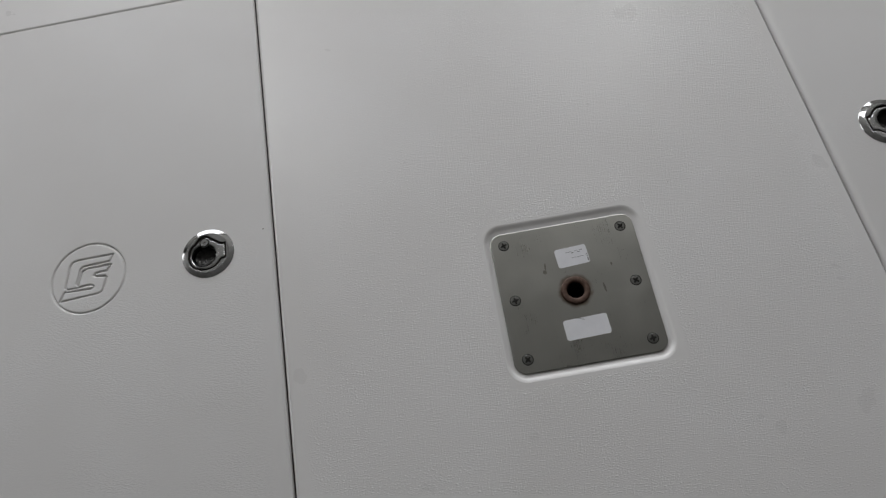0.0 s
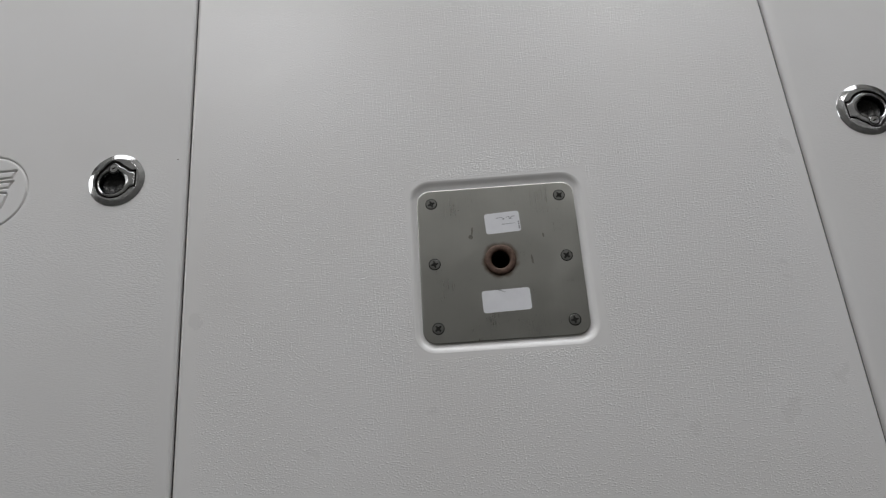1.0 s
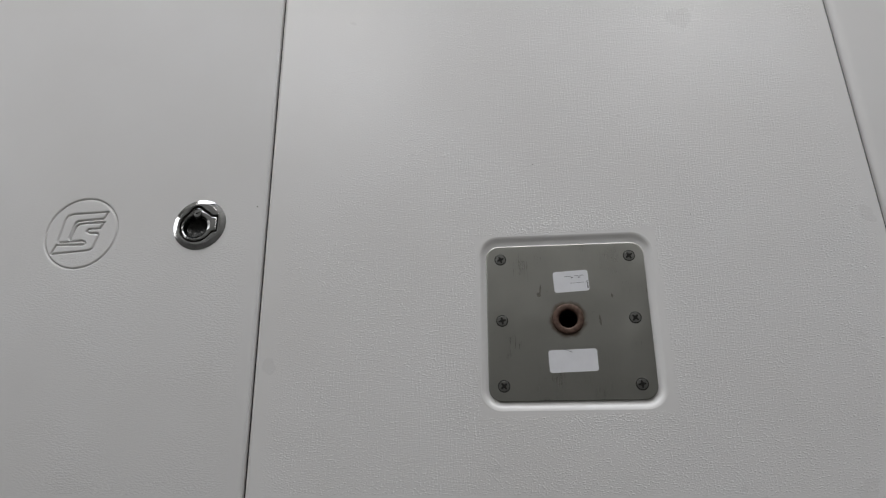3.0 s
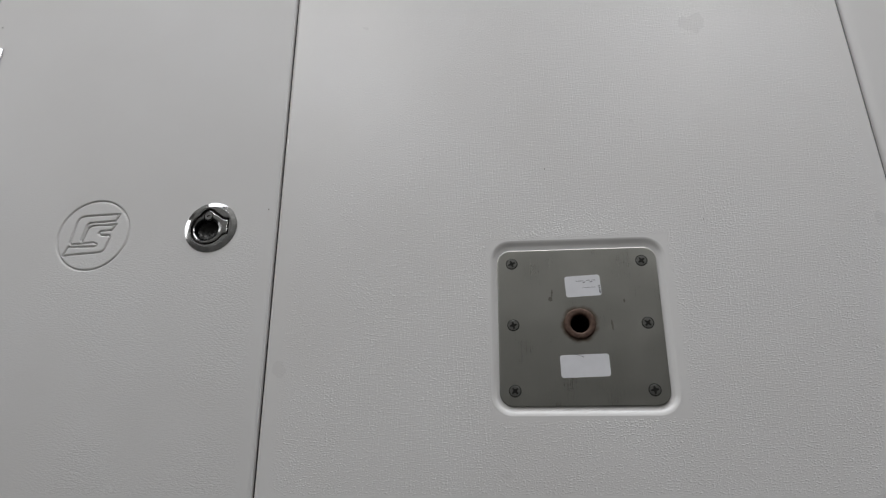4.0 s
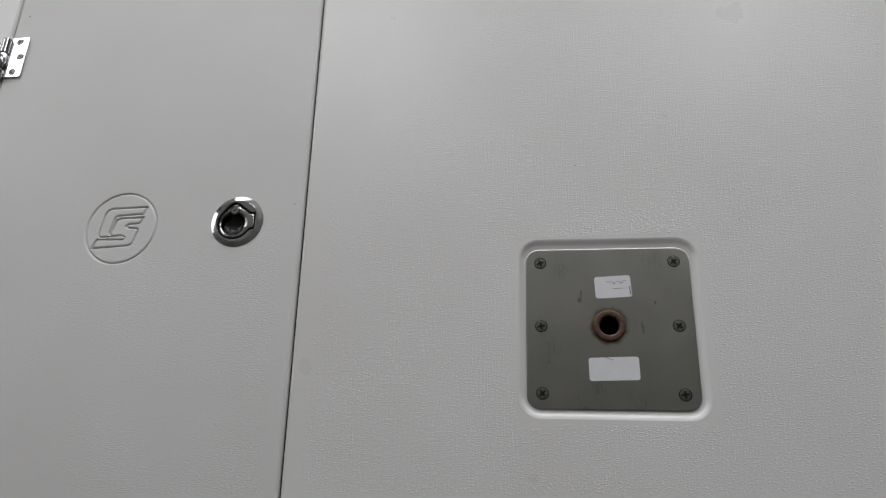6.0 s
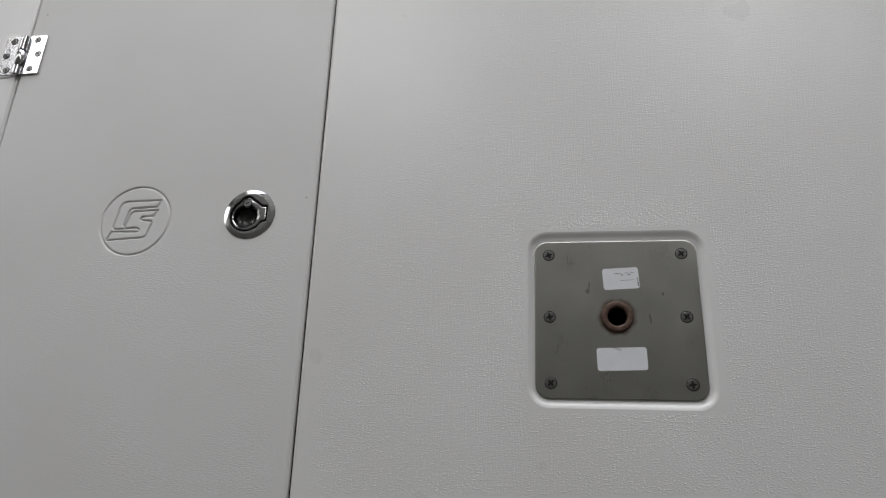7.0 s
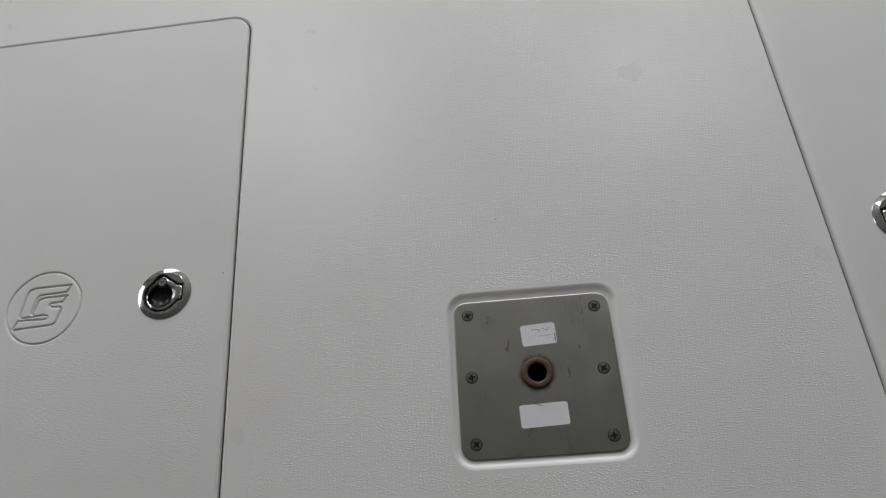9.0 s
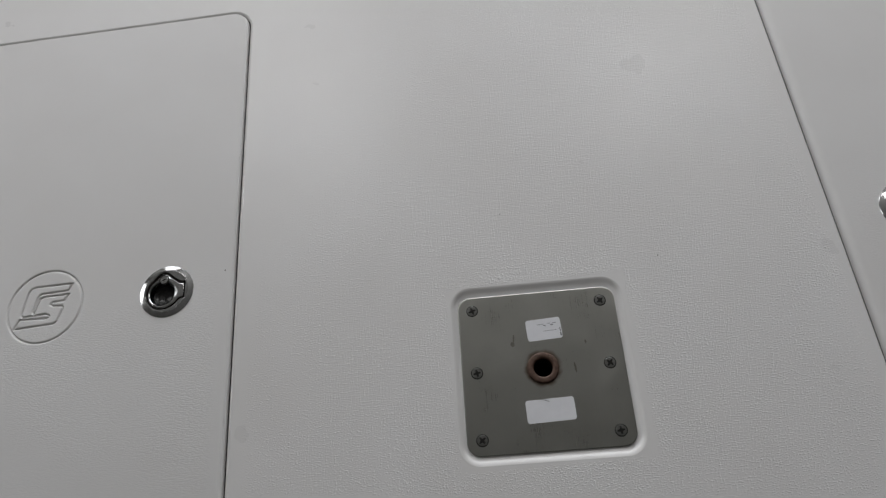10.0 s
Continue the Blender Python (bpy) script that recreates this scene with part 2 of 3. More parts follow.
def lathe(profile, n=32, cx=0.0, cy=0.0, cap_first=True, cap_last=True):
    """A turned body: (radius, height) steps from the outside in; ends closed."""
    bm = bmesh.new()
    rows = [ring(bm, circle(cx, cy, r, n), z) for r, z in profile]
    for a, b in zip(rows, rows[1:]):
        bridge(bm, a, b)
    if cap_first:
        bm.faces.new(rows[0])
    if cap_last:
        bm.faces.new(rows[-1])
    return bm


def box(x0, x1, y0, y1, z0, z1, bevel=0.0):
    bm = bmesh.new()
    bmesh.ops.create_cube(bm, size=1)
    for v in bm.verts:
        v.co = Vector(((x0 + x1) / 2 + v.co.x * (x1 - x0), (y0 + y1) / 2 + v.co.y * (y1 - y0), (z0 + z1) / 2 + v.co.z * (z1 - z0)))
    if bevel:
        bmesh.ops.bevel(bm, geom=bm.edges[:], offset=bevel, segments=2, affect="EDGES", profile=0.5)
    return bm


def slab(pts, z0, z1, bevel, hole=None):
    """A flat plate of any outline with a rounded upper edge."""
    bm = bmesh.new()

    def inset(d):
        out = []
        k = len(pts)
        for i in range(k):
            a, b, c = Vector(pts[i - 1]), Vector(pts[i]), Vector(pts[(i + 1) % k])
            t = (c - a).normalized()
            out.append((b.x - t.y * d, b.y + t.x * d))
        return out
    lo = ring(bm, pts, z0)
    mid = ring(bm, pts, z1 - bevel)
    c1 = ring(bm, inset(bevel * 0.3), z1 - bevel * 0.3)
    top = ring(bm, inset(bevel), z1)
    for a, b in ((lo, mid), (mid, c1), (c1, top)):
        bridge(bm, a, b)
    if hole:
        h = ring(bm, hole, z1)
        h0 = ring(bm, hole, z0)
        bridge(bm, h, h0)
        fill(bm, [top, h])
        fill(bm, [lo, h0])
    else:
        bm.faces.new(top)
        bm.faces.new(lo)
    return bm


# ---- the large structure: boat deck and the added, unseen shed ----
DECK_POSE = pose(0, DECK_Y, 0, 0, 0, PLATE_TURN)
TO_DECK = DECK_POSE.inverted()
LID_X, LID_HX, LID_HY, LID_R = 0.5955, 0.2356, 0.4425, 0.027
GAP = 0.0032
LID_T = 0.03
HATCH_AT = {-1: pose(-LID_X, 0, 0), 1: pose(LID_X - 0.004, 0, 0, 0, 0, -0.25)}


def hatch_rect(side, hx, hy, r):
    return [(HATCH_AT[side] @ Vector((x, y, 0))).to_2d() for x, y in rounded_rect(0, 0, hx, hy, r, 10)]


def hull_outline(grow):
    """The boat's plan: square stern with round corners, sides closing to a blunt bow ahead."""
    w, stern, bow = 1.10 + grow, -1.0 - grow, 2.3 + grow
    r = 0.16
    pts = []
    for i in range(9):
        a = radians(-90 + 90 * i / 8)
        pts.append((w - r + r * math.cos(a), stern + r + r * math.sin(a)))
    for i in range(1, 41):
        a = math.pi * i / 40
        c, sn = math.cos(a), math.sin(a)
        pts.append((w * math.copysign(abs(c) ** 0.75, c), 0.75 + (bow - 0.75) * sn ** 0.95))
    for i in range(9):
        a = radians(180 + 90 * i / 8)
        pts.append((-w + r + r * math.cos(a), stern + r + r * math.sin(a)))
    return pts


def build_deck():
    bm = bmesh.new()
    top = ring(bm, hull_outline(0), 0)
    # rolled edge and the hull side down to the cradle
    for step in ((0.012, -0.003), (0.022, -0.012), (0.026, -0.03), (0.0, -0.08), (-0.05, -0.36), (-0.16, -0.60), (-0.42, -0.75)):
        nxt = ring(bm, hull_outline(step[0]), step[1])
        bridge(bm, top if step[0] == 0.012 else low, nxt)
        low = nxt
    bm.faces.new(low)
    loops = [top]
    for side in (-1, 1):
        rows = []
        lip = ((0.0040, 0), (0.0030, -0.0002), (0.0018, -0.0008), (0.0008, -0.0018), (0.0002, -0.0031), (0.0, -0.0048))
        if side > 0:
            lip = ((0.0028, 0), (0.0018, -0.0002), (0.0009, -0.0008), (0.0003, -0.0018), (0.0, -0.0030))
        for grow, z in lip + ((0.0, -LID_T), (-0.02, -LID_T)):
            g = GAP / 2 + grow + 0.0006
            rows.append(ring(bm, hatch_rect(side, LID_HX + g, LID_HY + g - 0.0022, LID_R + g), z))
        for a, b in zip(rows, rows[1:]):
            bridge(bm, a, b)
        for f in bm.faces:
            if f.material_index == 0 and abs(f.calc_center_median().x) < 0.95 and f.calc_center_median().z > -0.02 and len(f.verts) == 4:
                f.material_index = 1
        # the locker below
        deep = ring(bm, hatch_rect(side, LID_HX - 0.017, LID_HY - 0.017, 0.012), -0.5)
        bridge(bm, rows[-1], deep)
        bm.faces.new(deep)
        loops.append(rows[0])
    rows = []
    for hx, hy, r, z in ((0.0988, 0.1006, 0.0235, 0), (0.0972, 0.0990, 0.0222, -0.0003), (0.0955, 0.0972, 0.0204, -0.0011), (0.0941, 0.0954, 0.0188, -0.0022), (0.0929, 0.0938, 0.0177, -0.0032), (0.0904, 0.0904, 0.0155, -0.0037)):
        pts = rounded_rect(0.0005, 0.0007 if z > -0.003 else 0.0, hx, hy, r, 10)
        pts = [(TO_DECK @ Vector((x, y, 0))).to_2d() for x, y in pts]
        rows.append(ring(bm, pts, z))
    for a, b in zip(rows, rows[1:]):
        bridge(bm, a, b)
    well = ring(bm, [(TO_DECK @ Vector((x, y, 0))).to_2d() for x, y in rounded_rect(0, 0, 0.03, 0.03, 0.029, 10)], -0.0037)
    bridge(bm, rows[-1], well, False)
    deep = ring(bm, [(TO_DECK @ Vector((x, y, 0))).to_2d() for x, y in rounded_rect(0, 0, 0.03, 0.03, 0.029, 10)], -0.2)
    bridge(bm, well, deep)
    bm.faces.new(deep)
    loops.append(rows[0])
    fill(bm, loops)
    ob = mesh_object("deck", bm, (DECK_MAT, HULL_MAT))
    ob.matrix_world = DECK_POSE
    return tagged(ob, "off-white gelcoat boat deck with spattered non-skid", "boat deck", kind="structure")


deck = build_deck()


def build_joint_shade(side):
    """Near-black strip added low in the joint round a lid, for the gap's shade."""
    bm = bmesh.new()
    top, press = (-0.0060, 0.0008) if side > 0 else (-0.0056, 0.0005)
    outer = hatch_rect(side, LID_HX + GAP / 2 + 0.0005, LID_HY - 0.0002, LID_R + 0.001)
    mid = hatch_rect(side, LID_HX - press, LID_HY - press, LID_R - press)
    inner = hatch_rect(side, LID_HX - 0.004, LID_HY - 0.004, LID_R - 0.004)
    rows = [ring(bm, outer, -0.0295), ring(bm, outer, top), ring(bm, mid, top), ring(bm, inner, -0.0290), ring(bm, inner, -0.0295)]
    for p, q in zip(rows, rows[1:] + rows[:1]):
        bridge(bm, p, q)
    part("hatch_joint_shade", bm, GAP_SHADE, deck, "near-black strip for the shade in the hatch joint")



SHED_X, SHED_Y0, SHED_Y1, FLOOR_Z = 5.2, -4.0, 3.9, -0.75


def joined(*boxes):
    bm = bmesh.new()
    for b in boxes:
        me = bpy.data.meshes.new("tmp")
        box(*b).to_mesh(me)
        bm.from_mesh(me)
        bpy.data.meshes.remove(me)
    return bm


# unseen shed, added to hold the lamps and shape what the steel reflects
def build_unseen_shed():
    T = 0.15
    yard = mesh_object("ground", joined((-60, 60, -60, 60, FLOOR_Z - 0.6, FLOOR_Z - 0.2)), GROUND)
    tagged(yard, "unseen grey gravel yard round the added shed", "ground", kind="structure")
    fl = mesh_object("floor", joined((-SHED_X - T, SHED_X + T, SHED_Y0 - T, SHED_Y1 + T, FLOOR_Z - 0.2, FLOOR_Z)), CONCRETE)
    tagged(fl, "unseen grey concrete floor added under the boat", "floor", kind="structure")
    z0, z1 = FLOOR_Z, ROOF_Z

    def side_wall(x0, x1):
        a, b = SHED_Y0 - T, SHED_Y1 + T
        c, d, e, f = WIN_Y - WIN_HY, WIN_Y + WIN_HY, WIN_Z - WIN_HZ, WIN_Z + WIN_HZ
        return [(x0, x1, a, c, z0, z1), (x0, x1, d, b, z0, z1), (x0, x1, c, d, z0, e), (x0, x1, c, d, f, z1)]
    walls = {
        "wall_west": side_wall(-SHED_X - T, -SHED_X),
        "wall_east": [(SHED_X, SHED_X + T, SHED_Y0 - T, SHED_Y1 + T, z0, z1)],
        "wall_north": [(-SHED_X, DOOR_X - DOOR_HX, SHED_Y1, SHED_Y1 + T, z0, z1), (DOOR_X + DOOR_HX, SHED_X, SHED_Y1, SHED_Y1 + T, z0, z1), (DOOR_X - DOOR_HX, DOOR_X + DOOR_HX, SHED_Y1, SHED_Y1 + T, 2.4, z1)],
        "wall_south": [(-SHED_X, SHED_X, SHED_Y0 - T, SHED_Y0, z0, z1)],
    }
    for name, boxes in walls.items():
        tagged(mesh_object(name, joined(*boxes), SHED_WALL), "unseen grey sheet wall added to shape light and reflections", "wall", kind="structure")
    bm = bmesh.new()
    lo, hi = [], []
    for z, keep in ((ROOF_Z, lo), (ROOF_Z + 0.1, hi)):
        keep.append(ring(bm, [(-SHED_X - T, SHED_Y0 - T), (SHED_X + T, SHED_Y0 - T), (SHED_X + T, SHED_Y1 + T), (-SHED_X - T, SHED_Y1 + T)], z))
        for sx, sy in ADDED_SKYLIGHTS:
            keep.append(ring(bm, [(sx - SKY_HX, sy - SKY_HY), (sx + SKY_HX, sy - SKY_HY), (sx + SKY_HX, sy + SKY_HY), (sx - SKY_HX, sy + SKY_HY)], z))
    for a, b in zip(lo, hi):
        bridge(bm, a, b, False)
    fill(bm, lo)
    fill(bm, hi)
    tagged(mesh_object("ceiling", bm, SHED_ROOF), "unseen dark sheet roof added for reflections, with openings for lamps", "roof", kind="structure")


build_unseen_shed()


# ---- hatches ----
def thing(name, m, label, category, group=""):
    ob = new(name)
    ob.empty_display_size = 0.05
    ob.matrix_world = m
    return tagged(ob, label, category, group)


def segment_distance(px, py, ax, ay, bx, by):
    dx, dy = bx - ax, by - ay
    t = np.clip(((px - ax) * dx + (py - ay) * dy) / (dx * dx + dy * dy), 0, 1)
    return np.hypot(px - ax - t * dx, py - ay - t * dy)


# slanted bands of the moulded emblem, in millimetres from its middle
BAND_OUTER = [(31, 28), (-17, 27), (-22, 25), (-25, 20), (-29, -9), (-27, -12), (2, -10), (7, -12), (8, -14), (4, -16), (-30, -15), (-35, -27), (14, -24), (19, -21), (24, -4), (22, -1), (10, 0), (7, 2), (9, 5), (24, 6), (29, 14), (-3, 13), (-8, 10), (-13, -9)]
BAND_INNER = [(31, 28), (27, 19), (-8, 17), (-11, 14), (-15, -6)]
EMBLEM_R, EMBLEM_HALF, EMBLEM_X = 0.0475, 0.0535, -0.0043


def emblem_height(n):
    g = np.linspace(-EMBLEM_HALF, EMBLEM_HALF, n)
    px, py = np.meshgrid(g, g)
    d_ring = np.abs(np.hypot(px, py) - EMBLEM_R)
    z = -0.0020 * np.exp(-(d_ring / 0.00105) ** 2)
    d = np.full_like(px, 1.0)
    a = radians(-PLATE_TURN)
    for line in (BAND_OUTER, BAND_INNER):
        pts = [((x * math.cos(a) - y * math.sin(a)) / 1000, (x * math.sin(a) + y * math.cos(a)) / 1000) for x, y in line]
        for (ax, ay), (bx, by) in zip(pts, pts[1:]):
            d = np.minimum(d, segment_distance(px, py, ax, ay, bx, by))
    z = np.minimum(z, -0.0026 * np.exp(-(d / 0.00095) ** 2))
    # nicks where the mould was damaged
    for x, y, r, dz in ((-0.0135, -0.0075, 0.0011, -0.0010), (-0.0150, -0.0100, 0.0009, 0.0006), (-0.0115, -0.0115, 0.0008, -0.0008)):
        z = z + dz * np.exp(-((px - x) ** 2 + (py - y) ** 2) / r ** 2)
    edge = np.maximum(np.abs(px), np.abs(py)) > EMBLEM_HALF - 0.001
    z[edge] = 0
    return g, z


LATCH_X = 0.1515
LATCH_R = 0.0337


CRISP_EDGE = ((0.0, -LID_T), (0.0, -0.0034), (0.0004, -0.0020), (0.0012, -0.0010), (0.0024, -0.0003), (0.0042, 0.0))
SOFT_EDGE = ((0.0, -LID_T), (0.0, -0.0074), (0.0008, -0.0055), (0.0024, -0.0036), (0.0046, -0.0020), (0.0072, -0.0009), (0.0100, -0.00027), (0.0132, -0.00004), (0.0160, 0.0))


def build_lid(emblem):
    bm = bmesh.new()
    rows = []
    for shrink, z in CRISP_EDGE if emblem else SOFT_EDGE:
        # the emblem lid is trimmed square at its fore and aft ends
        end = shrink * 0.3 if emblem else shrink
        rows.append(ring(bm, rounded_rect(0, 0, LID_HX - shrink, LID_HY - end, LID_R - shrink, 10), z))
    for a, b in zip(rows, rows[1:]):
        bridge(bm, a, b)
    hole = ring(bm, circle(LATCH_X, 0, LATCH_R - 0.002, 48), 0)
    hole_low = ring(bm, circle(LATCH_X, 0, LATCH_R - 0.002, 48), -LID_T)
    bridge(bm, hole, hole_low)
    fill(bm, [rows[0], hole_low])
    loops = [rows[-1], hole]
    if emblem:
        n = 150
        g, z = emblem_height(n)
        grid = [[bm.verts.new((g[i] + EMBLEM_X, g[j] - 0.0014, z[j, i])) for i in range(n)] for j in range(n)]
        for j in range(n - 1):
            for i in range(n - 1):
                f = bm.faces.new((grid[j][i], grid[j][i + 1], grid[j + 1][i + 1], grid[j + 1][i]))
                f.smooth = True
        rim = [grid[0][i] for i in range(n)] + [grid[j][n - 1] for j in range(1, n)] + [grid[n - 1][i] for i in range(n - 2, -1, -1)] + [grid[j][0] for j in range(n - 2, 0, -1)]
        loops.append(rim)
    fill(bm, loops)
    return bm


LOCK = Vector((-0.0042, 0.0156))


def pull_outline(grow, n=96):
    """Round pull with a squared tab on one side and a boss for the lock on another."""
    pts = []
    cx, cy, r = -0.0030, -0.0014, 0.0203 + grow
    hx, hy, boss = 0.0214 + grow, 0.0090 + grow, 0.0072 + grow
    k = 480.0
    for i in range(n):
        a = 2 * math.pi * i / n
        ca, sa = math.cos(a), math.sin(a)
        along = cx * ca + cy * sa
        reach = [along + math.sqrt(along * along - cx * cx - cy * cy + r * r)]
        if ca > 0:
            reach.append(min(hx / max(ca, 1e-6), hy / max(abs(sa), 1e-6)))
        along = LOCK.x * ca + LOCK.y * sa
        inside = along * along - LOCK.length_squared + boss * boss
        if along > 0 and inside > 0:
            reach.append(along + math.sqrt(inside))
        rho = math.log(sum(math.exp(k * min(d, 0.05)) for d in reach)) / k
        pts.append((rho * ca, rho * sa))
    return pts


def build_latch(parent):
    n = 96
    at = pose(LATCH_X, 0, 0)
    bm = bmesh.new()
    prof = ((LATCH_R, 0.0002), (LATCH_R - 0.0003, 0.0006), (LATCH_R - 0.0060, 0.0027), (LATCH_R - 0.0064, 0.0028))
    rows = [ring(bm, circle(0, 0, r, n), z) for r, z in prof]
    rows.append(ring(bm, pull_outline(0.0026, n), 0.0027))
    rows.append(ring(bm, pull_outline(0.0020, n), 0.0015))
    rows.append(ring(bm, pull_outline(0.0020, n), -0.014))
    low = ring(bm, circle(0, 0, LATCH_R - 0.003, n), -0.014)
    for a, b in zip(rows, rows[1:]):
        bridge(bm, a, b)
    bridge(bm, rows[-1], low)
    back = ring(bm, circle(0, 0, LATCH_R - 0.003, n), 0.0002)
    bridge(bm, low, back)
    bridge(bm, back, rows[0])
    for f in bm.faces:
        c = f.calc_center_median()
        f.material_index = 1 if c.z > 0.0012 and math.hypot(c.x, c.y) < LATCH_R - 0.0061 else 0
    bezel = part("latch", bm, (CHROME, CAST), parent, "round polished stainless flush latch", at, sharp=14)
    # the pull, with its finger hole
    bm = bmesh.new()
    c, r, lock = (-0.0056, -0.0020), 0.0150, LOCK

    def hole(grow):
        # the finger hole gives way to the boss of the lock
        pts = []
        for x, y in circle(c[0], c[1], r + grow, n):
            # the bevel widens towards the tab
            x += 1.3 * max(grow, 0) * max((x - c[0]) / r, 0) ** 3
            d = Vector((x, y)) - lock
            pts.append(tuple(lock + d.normalized() * (0.0070 - grow)) if d.length < 0.0070 - grow else (x, y))
        return pts
    rows = [ring(bm, pull_outline(-0.0003, n), -0.012), ring(bm, pull_outline(-0.0003, n), 0.0010), ring(bm, pull_outline(-0.0008, n), 0.0014), ring(bm, pull_outline(-0.0013, n), 0.0016)]
    for dr, z in ((0.0017, 0.0016), (0.0005, 0.0005), (0.0002, -0.0003), (0.0, -0.0014), (-0.0002, -0.0034)):
        rows.append(ring(bm, hole(dr), z))
    for a, b in zip(rows, rows[1:]):
        bridge(bm, a, b)
    part("pull_handle", bm, CAST, bezel, "satin steel pull with a squared tab", sharp=10)
    # flat near-black ring that stands for the shade round the pull
    bm = bmesh.new()
    bridge(bm, ring(bm, pull_outline(0.0020, n), -0.0022), ring(bm, pull_outline(-0.0003, n), -0.0022))
    part("pull_gap_shade", bm, GAP_SHADE, bezel, "near-black ring for the shade in the gap round the pull")
    # the bowl under the finger hole, its shade put into the colour
    bm = lathe(((r - 0.0004, -0.003), (r - 0.0008, -0.0075), (r - 0.004, -0.0105), (r - 0.010, -0.0118), (0.001, -0.012)), 48, c[0], c[1], False, True)
    part("finger_bowl", bm, BOWL, bezel, "polished finger bowl, shade put into its dark colour")
    bm = lathe(((0.0054, -0.004), (0.0054, 0.0022), (0.0049, 0.0027), (0.0041, 0.0027), (0.0038, 0.0019), (0.0034, 0.0019), (0.0031, 0.0024), (0.0005, 0.0024)), 32)
    # near-black ring: the shade in the gap round the lock
    part("cylinder_gap_shade", lathe(((0.0062, 0.0010), (0.0062, 0.00175), (0.0054, 0.00175)), 32, cap_first=False, cap_last=False), SLOT_SHADE, bezel, "", pose(lock.x, lock.y, 0))
    part("lock_cylinder", bm, CAST, bezel, "", pose(lock.x, lock.y, -0.0007))
    # keyhole as a near-black bar, its depth given by colour
    bm = box(-0.0022, 0.0022, -0.0006, 0.0006, 0.0016, 0.0026, 0.0001)
    part("keyhole", bm, SLOT_SHADE, bezel, "", pose(lock.x, lock.y, -0.0007, 0, 0, 20))
    return bezel


def cross_screw(parent, m, r, mat):
    bm = lathe(((r, -0.0012), (r, 0.0001), (r * 0.94, 0.00028), (r * 0.6, 0.00034), (r * 0.1, 0.00036)), 24)
    return part("screw", bm, mat, parent, "", m, sharp=6)


def build_cross(r):
    bm = bmesh.new()
    w, s = r * 0.17, r * 0.62
    pts = [(s, -w * 0.6), (s, w * 0.6), (w * 1.2, w * 1.2), (w * 0.6, s), (-w * 0.6, s), (-w * 1.2, w * 1.2), (-s, w * 0.6), (-s, -w * 0.6), (-w * 1.2, -w * 1.2), (-w * 0.6, -s), (w * 0.6, -s), (w * 1.2, -w * 1.2)]
    a = ring(bm, pts, 0.0001)
    b = ring(bm, pts, 0.00042)
    bridge(bm, a, b, False)
    bm.faces.new(a)
    bm.faces.new(b)
    return bm


def build_hinge(parent):
    at = pose(-LID_HX - GAP / 2 - 0.001, 0.2755, 0, 0, 0, -PLATE_TURN * 0.5)
    bm = bmesh.new()
    rows = []
    pin_r, zc = 0.0030, 0.0046
    for y in (-0.0362, 0.0312):
        rows.append([bm.verts.new((pin_r * math.cos(2 * math.pi * i / 20), y, zc + pin_r * math.sin(2 * math.pi * i / 20))) for i in range(20)])
    bridge(bm, rows[0], rows[1])
    bm.faces.new(rows[0])
    bm.faces.new(rows[1])
    hinge = part("hinge", bm, CAST, parent, "polished stainless butt hinge with six screws", at)
    for sx in (-1, 1):
        pts = rounded_rect(sx * 0.0195, 0, 0.0138, 0.0338, 0.003, 5)
        bm = slab(pts, 0.0001, 0.0024, 0.0006)
        part("leaf", bm, LEAF, hinge, "", pose(0, 0, 0.0005, 0, 0, 0) if sx > 0 else pose(0, 0, 0.0012, 0, -1.5, 0))
        for dx, dy in ((0.0190, 0.0258), (0.0258, 0.0002), (0.0190, -0.0255)):
            tilt = 0.0 if sx > 0 else -1.5
            m = pose(0, 0, 0.0031 if sx > 0 else 0.0037, 0, tilt, 0) @ pose(sx * dx, dy, 0, 0, 0, random.uniform(0, 90))
            cross_screw(hinge, m, 0.0040, HINGE_SCREW)
            # near-black ring and cross, painted shade of countersink and slot
            bm = lathe(((0.0056, -0.0004), (0.0054, 0.00006), (0.0039, 0.00006)), 28, cap_first=False, cap_last=False)
            part("countersink_shade", bm, SLOT_SHADE, hinge, "", m)
            part("screw_slot_shade", build_cross(0.0046), SLOT_SHADE, hinge, "", m)
    R = 0.0061
    # near-black bands added for the shade in the grooves between knuckles
    for y in (0.0055, -0.0205):
        bm = bmesh.new()
        rows = [[bm.verts.new((0.0054 * math.cos(2 * math.pi * i / 24), y + dy, zc + 0.0004 + 0.0054 * math.sin(2 * math.pi * i / 24))) for i in range(24)] for dy in (-0.0008, 0.0008)]
        bridge(bm, rows[0], rows[1])
        part("knuckle_gap_shade", bm, SLOT_SHADE, hinge)
    for y0, y1, rr in ((0.0064, 0.0305, R), (-0.0196, 0.0046, R * 0.96), (-0.0355, -0.0214, R)):
        bm = bmesh.new()
        rows = []
        for y, r in ((y0, rr * 0.93), (y0 + 0.0005, rr), (y1 - 0.0005, rr), (y1, rr * 0.93)):
            rows.append([bm.verts.new((r * math.cos(2 * math.pi * i / 28), y, zc + 0.0004 + r * math.sin(2 * math.pi * i / 28))) for i in range(28)])
        for a, b in zip(rows, rows[1:]):
            bridge(bm, a, b)
        bm.faces.new(rows[0])
        bm.faces.new(rows[-1])
        part("knuckle", bm, POLISHED, hinge)
    return hinge


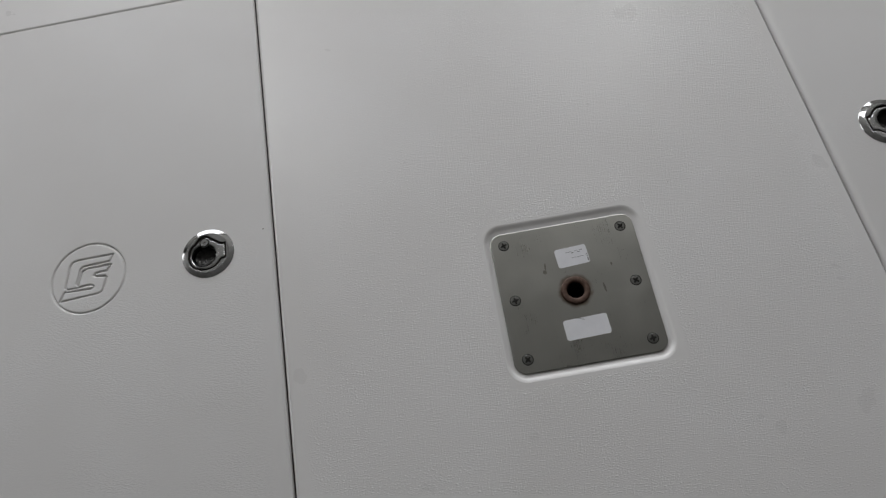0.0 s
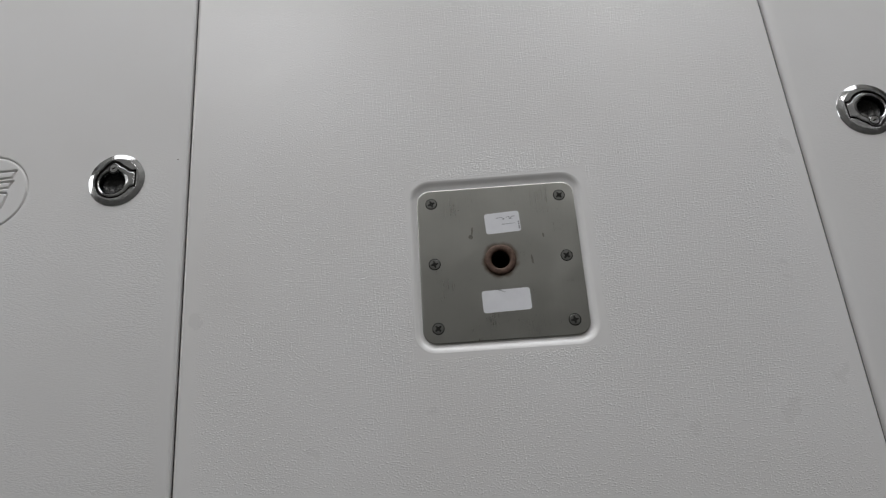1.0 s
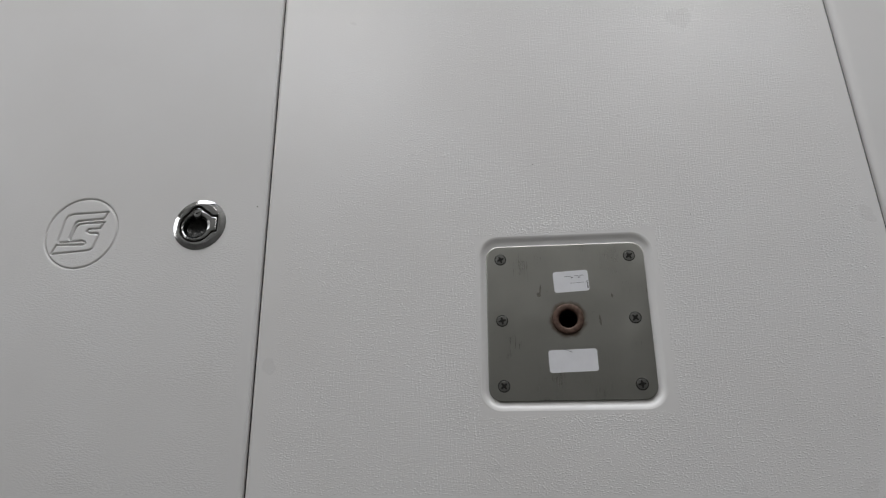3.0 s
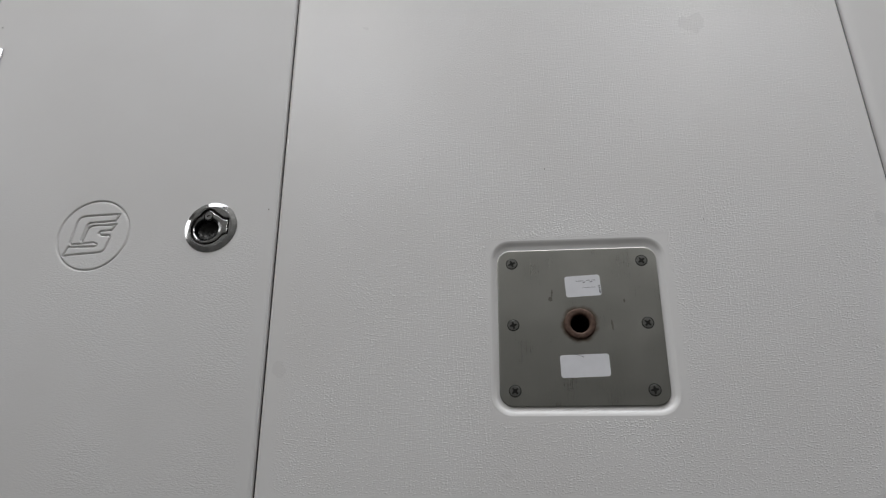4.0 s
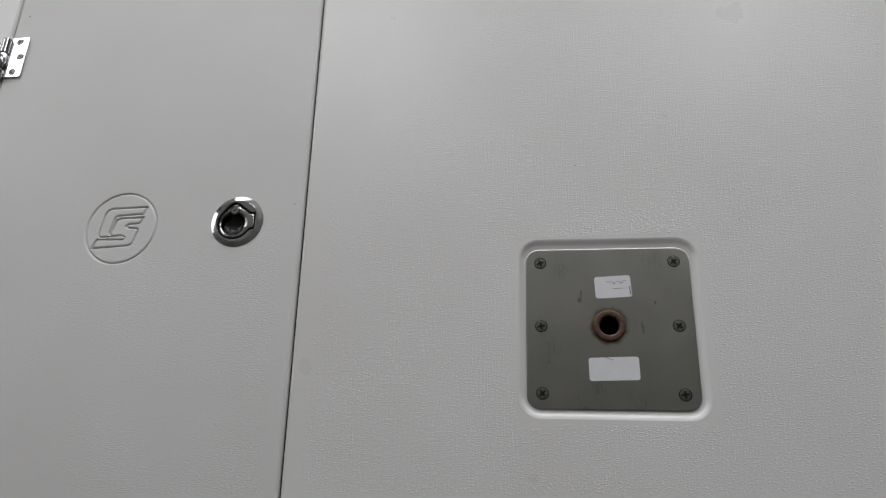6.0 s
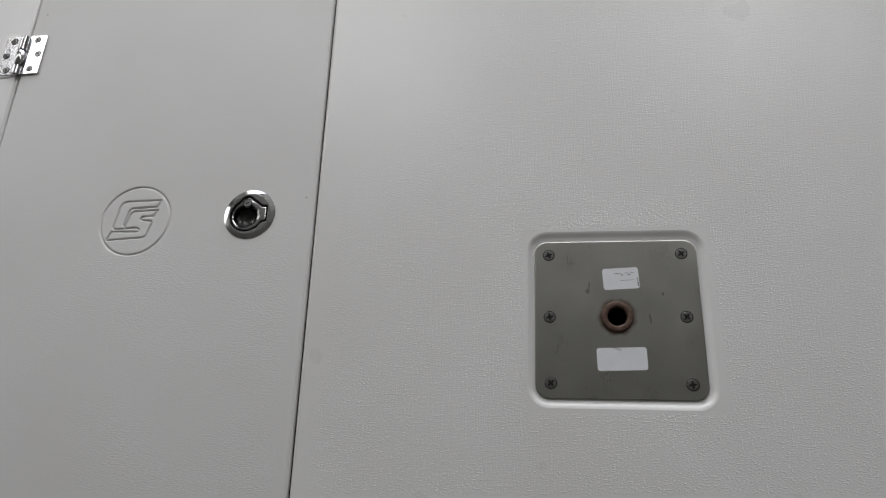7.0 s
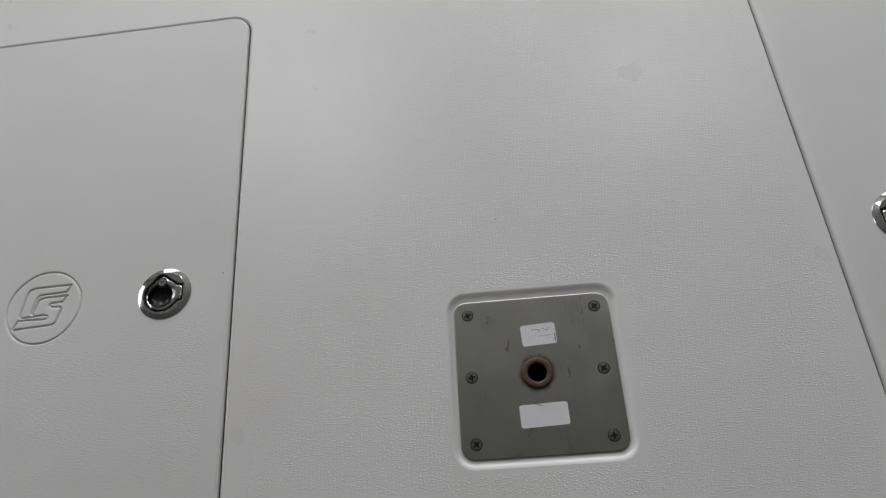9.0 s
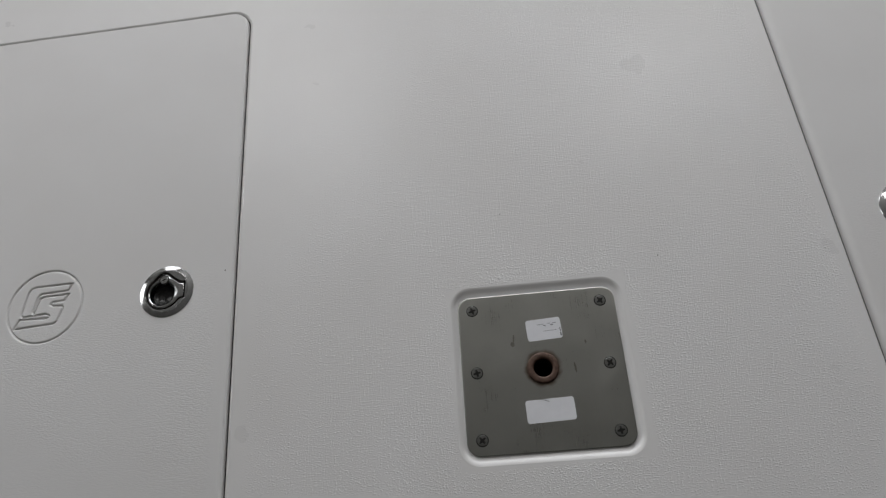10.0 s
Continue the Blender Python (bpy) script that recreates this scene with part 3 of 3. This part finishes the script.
def build_hatch(m, label, emblem, hinge):
    h = thing("hatch", m, label, "hatch", "storage hatches in the deck")
    part("lid", build_lid(emblem), LID_MAT, h)
    build_latch(h)
    if hinge:
        build_hinge(h)
    return h


def build_hinge_pad():
    """Low moulded pad in the deck that carries the outer leaf of the hinge."""
    x1 = -LID_X - LID_HX - GAP / 2 - 0.0068
    x0 = x1 - 0.040
    pad = slab(rounded_rect((x0 + x1) / 2, 0.2775, (x1 - x0) / 2, 0.0395, 0.010, 6), -0.001, 0.0016, 0.0015)
    part("hinge_pad", pad, HULL_MAT, deck, "raised off-white hinge pad")


build_hinge_pad()
for side in (-1, 1):
    build_joint_shade(side)
build_hatch(DECK_POSE @ HATCH_AT[-1], "closed off-white gelcoat storage hatch with moulded round emblem", True, True)
build_hatch(DECK_POSE @ HATCH_AT[1] @ pose(0, 0, 0, 0, 0, 180), "closed off-white gelcoat storage hatch with flush steel latch", False, False)


# ---- seat base plate ----
PLATE_Z = -0.0016


def build_plate():
    p = thing("seat_base_plate", pose(0, 0, PLATE_Z), "square brushed stainless seat pedestal plate screwed into the deck", "seat base")
    pts = rounded_rect(0, 0, 0.0895, 0.0895, 0.015, 8)
    part("plate", slab(pts, -0.0020, 0, 0.0009, circle(0, 0, 0.0150, 40)), STEEL, p, "brushed stainless plate")
    bm = lathe(((0.0150, -0.08), (0.0150, -0.0005), (0.0173, -0.0002), (0.0174, 0.0018), (0.0166, 0.0029), (0.0158, 0.0032), (0.0124, 0.0033), (0.0112, 0.0029), (0.0104, 0.0018), (0.0103, 0.0002)), 48, cap_first=False, cap_last=False)
    part("bushing", bm, RUST, p, "rust-brown seat post bushing")
    bm = lathe(((0.0104, 0.0006), (0.0102, -0.004), (0.0102, -0.078), (0.001, -0.079)), 40, cap_first=False)
    part("bore", bm, BORE, p, "dark empty seat post socket")
    S = 0.073
    turns = (20, 35, 12, 50, 40, 8)
    for (x, y), a in zip(((-S, S), (S, S), (-S, 0), (S, 0), (-S, -S), (S, -S)), turns):
        m = pose(x, y, 0.0001, 0, 0, a)
        # head, then near-black ring and cross for the shade in countersink and slot
        s = cross_screw(p, m, 0.0058, DARK_STEEL)
        bm = lathe(((0.0069, -0.0002), (0.0067, 0.00008), (0.0057, 0.00008)), 28, cap_first=False, cap_last=False)
        part("countersink_shade", bm, SLOT_SHADE, s)
        part("screw_slot_shade", build_cross(0.0068), SLOT_SHADE, s, "", None)
    # two paper stickers, the upper one with faded print
    def sticker(name, cx, cy, hx, hy, turn, label):
        bm = slab(rounded_rect(0, 0, hx, hy, 0.003, 5), 0.0, 0.00022, 0.00005)
        return part(name, bm, PAPER, p, label, pose(cx, cy, 0.0, 0, 0, turn))
    upper = sticker("sticker", 0.006, 0.0442, 0.0196, 0.0124, 3.0, "small white paper sticker with faded print")
    bars = ((-0.003, 0.006, 0.004, 0.00024), (0.0065, 0.0062, 0.0022, 0.00024), (0.0125, 0.0062, 0.0022, 0.00024), (0.0015, 0.0042, 0.0012, 0.0005), (0.0095, 0.0042, 0.0014, 0.0005), (0.0065, -0.0022, 0.0075, 0.0002), (0.0165, -0.0015, 0.0003, 0.0003))
    for x, y, hx, hy in bars:
        part("print_bar", box(x - hx, x + hx, y - hy, y + hy, 0.0001, 0.0003), INK, upper)
    for y, hy in ((-0.0075, 0.0022), (-0.0035, 0.0009), (-0.0010, 0.0007)):
        part("print_bar", box(0.0174, 0.0186, y - hy, y + hy, 0.0001, 0.0003), INK, upper)
    lower = sticker("sticker", 0.0027, -0.0465, 0.0262, 0.0124, 1.6, "larger blank white paper sticker with a crease")
    # the fold's dark line, painted as a thin bar in the print colour
    part("crease", box(-0.00022, 0.00022, -0.0048, 0.0048, 0.0001, 0.0004), INK, lower, "", pose(-0.0048, 0.0112, 0.0, 0, 0, 68))
    # greasy marks
    for x, y, hx, hy, a in ((-0.0290, 0.0360, 0.0010, 0.0048, -6), (-0.0308, 0.0295, 0.0024, 0.0028, 10), (0.0500, 0.0260, 0.0010, 0.0024, 4), (0.0350, -0.0020, 0.0012, 0.0060, 5)):
        bm = bmesh.new()
        n = 20
        pts = [(hx * (1 + 0.25 * math.sin(3 * i + x * 900)) * math.cos(2 * math.pi * i / n), hy * (1 + 0.2 * math.sin(2.3 * i)) * math.sin(2 * math.pi * i / n)) for i in range(n)]
        vs = ring(bm, pts, 0.00012)
        bm.faces.new(vs)
        part("grease_mark", bm, GREASE, p, "", pose(x, y, 0, 0, 0, a))


build_plate()


# ---- small imperfections ----
def build_specks():
    bm = bmesh.new()
    rnd = random.Random(5)
    spots = [(0.147, 0.121, 0.0007), (-0.03, 0.195, 0.0009), (-0.372, 0.155, 0.0010), (-0.820, 0.475, 0.0014), (0.0955, -0.083, 0.0010)]
    for x, y, r in spots:
        if max(abs(x), abs(y)) < 0.1:
            continue
        pts = [(x + r * rnd.uniform(0.6, 1.2) * math.cos(a), y + r * rnd.uniform(0.6, 1.2) * math.sin(a)) for a in (0, 1, 2, 3, 4.1, 5.2)]
        a = ring(bm, pts, 0.0)
        c = bm.verts.new((x, y, r * 0.5))
        for i in range(6):
            bm.faces.new((a[i], a[(i + 1) % 6], c))
        bm.faces.new(a)
    tagged(mesh_object("dirt_specks", bm, STAIN), "tiny dark dirt specks lying on the deck", "dirt", kind="stuff")


build_specks()
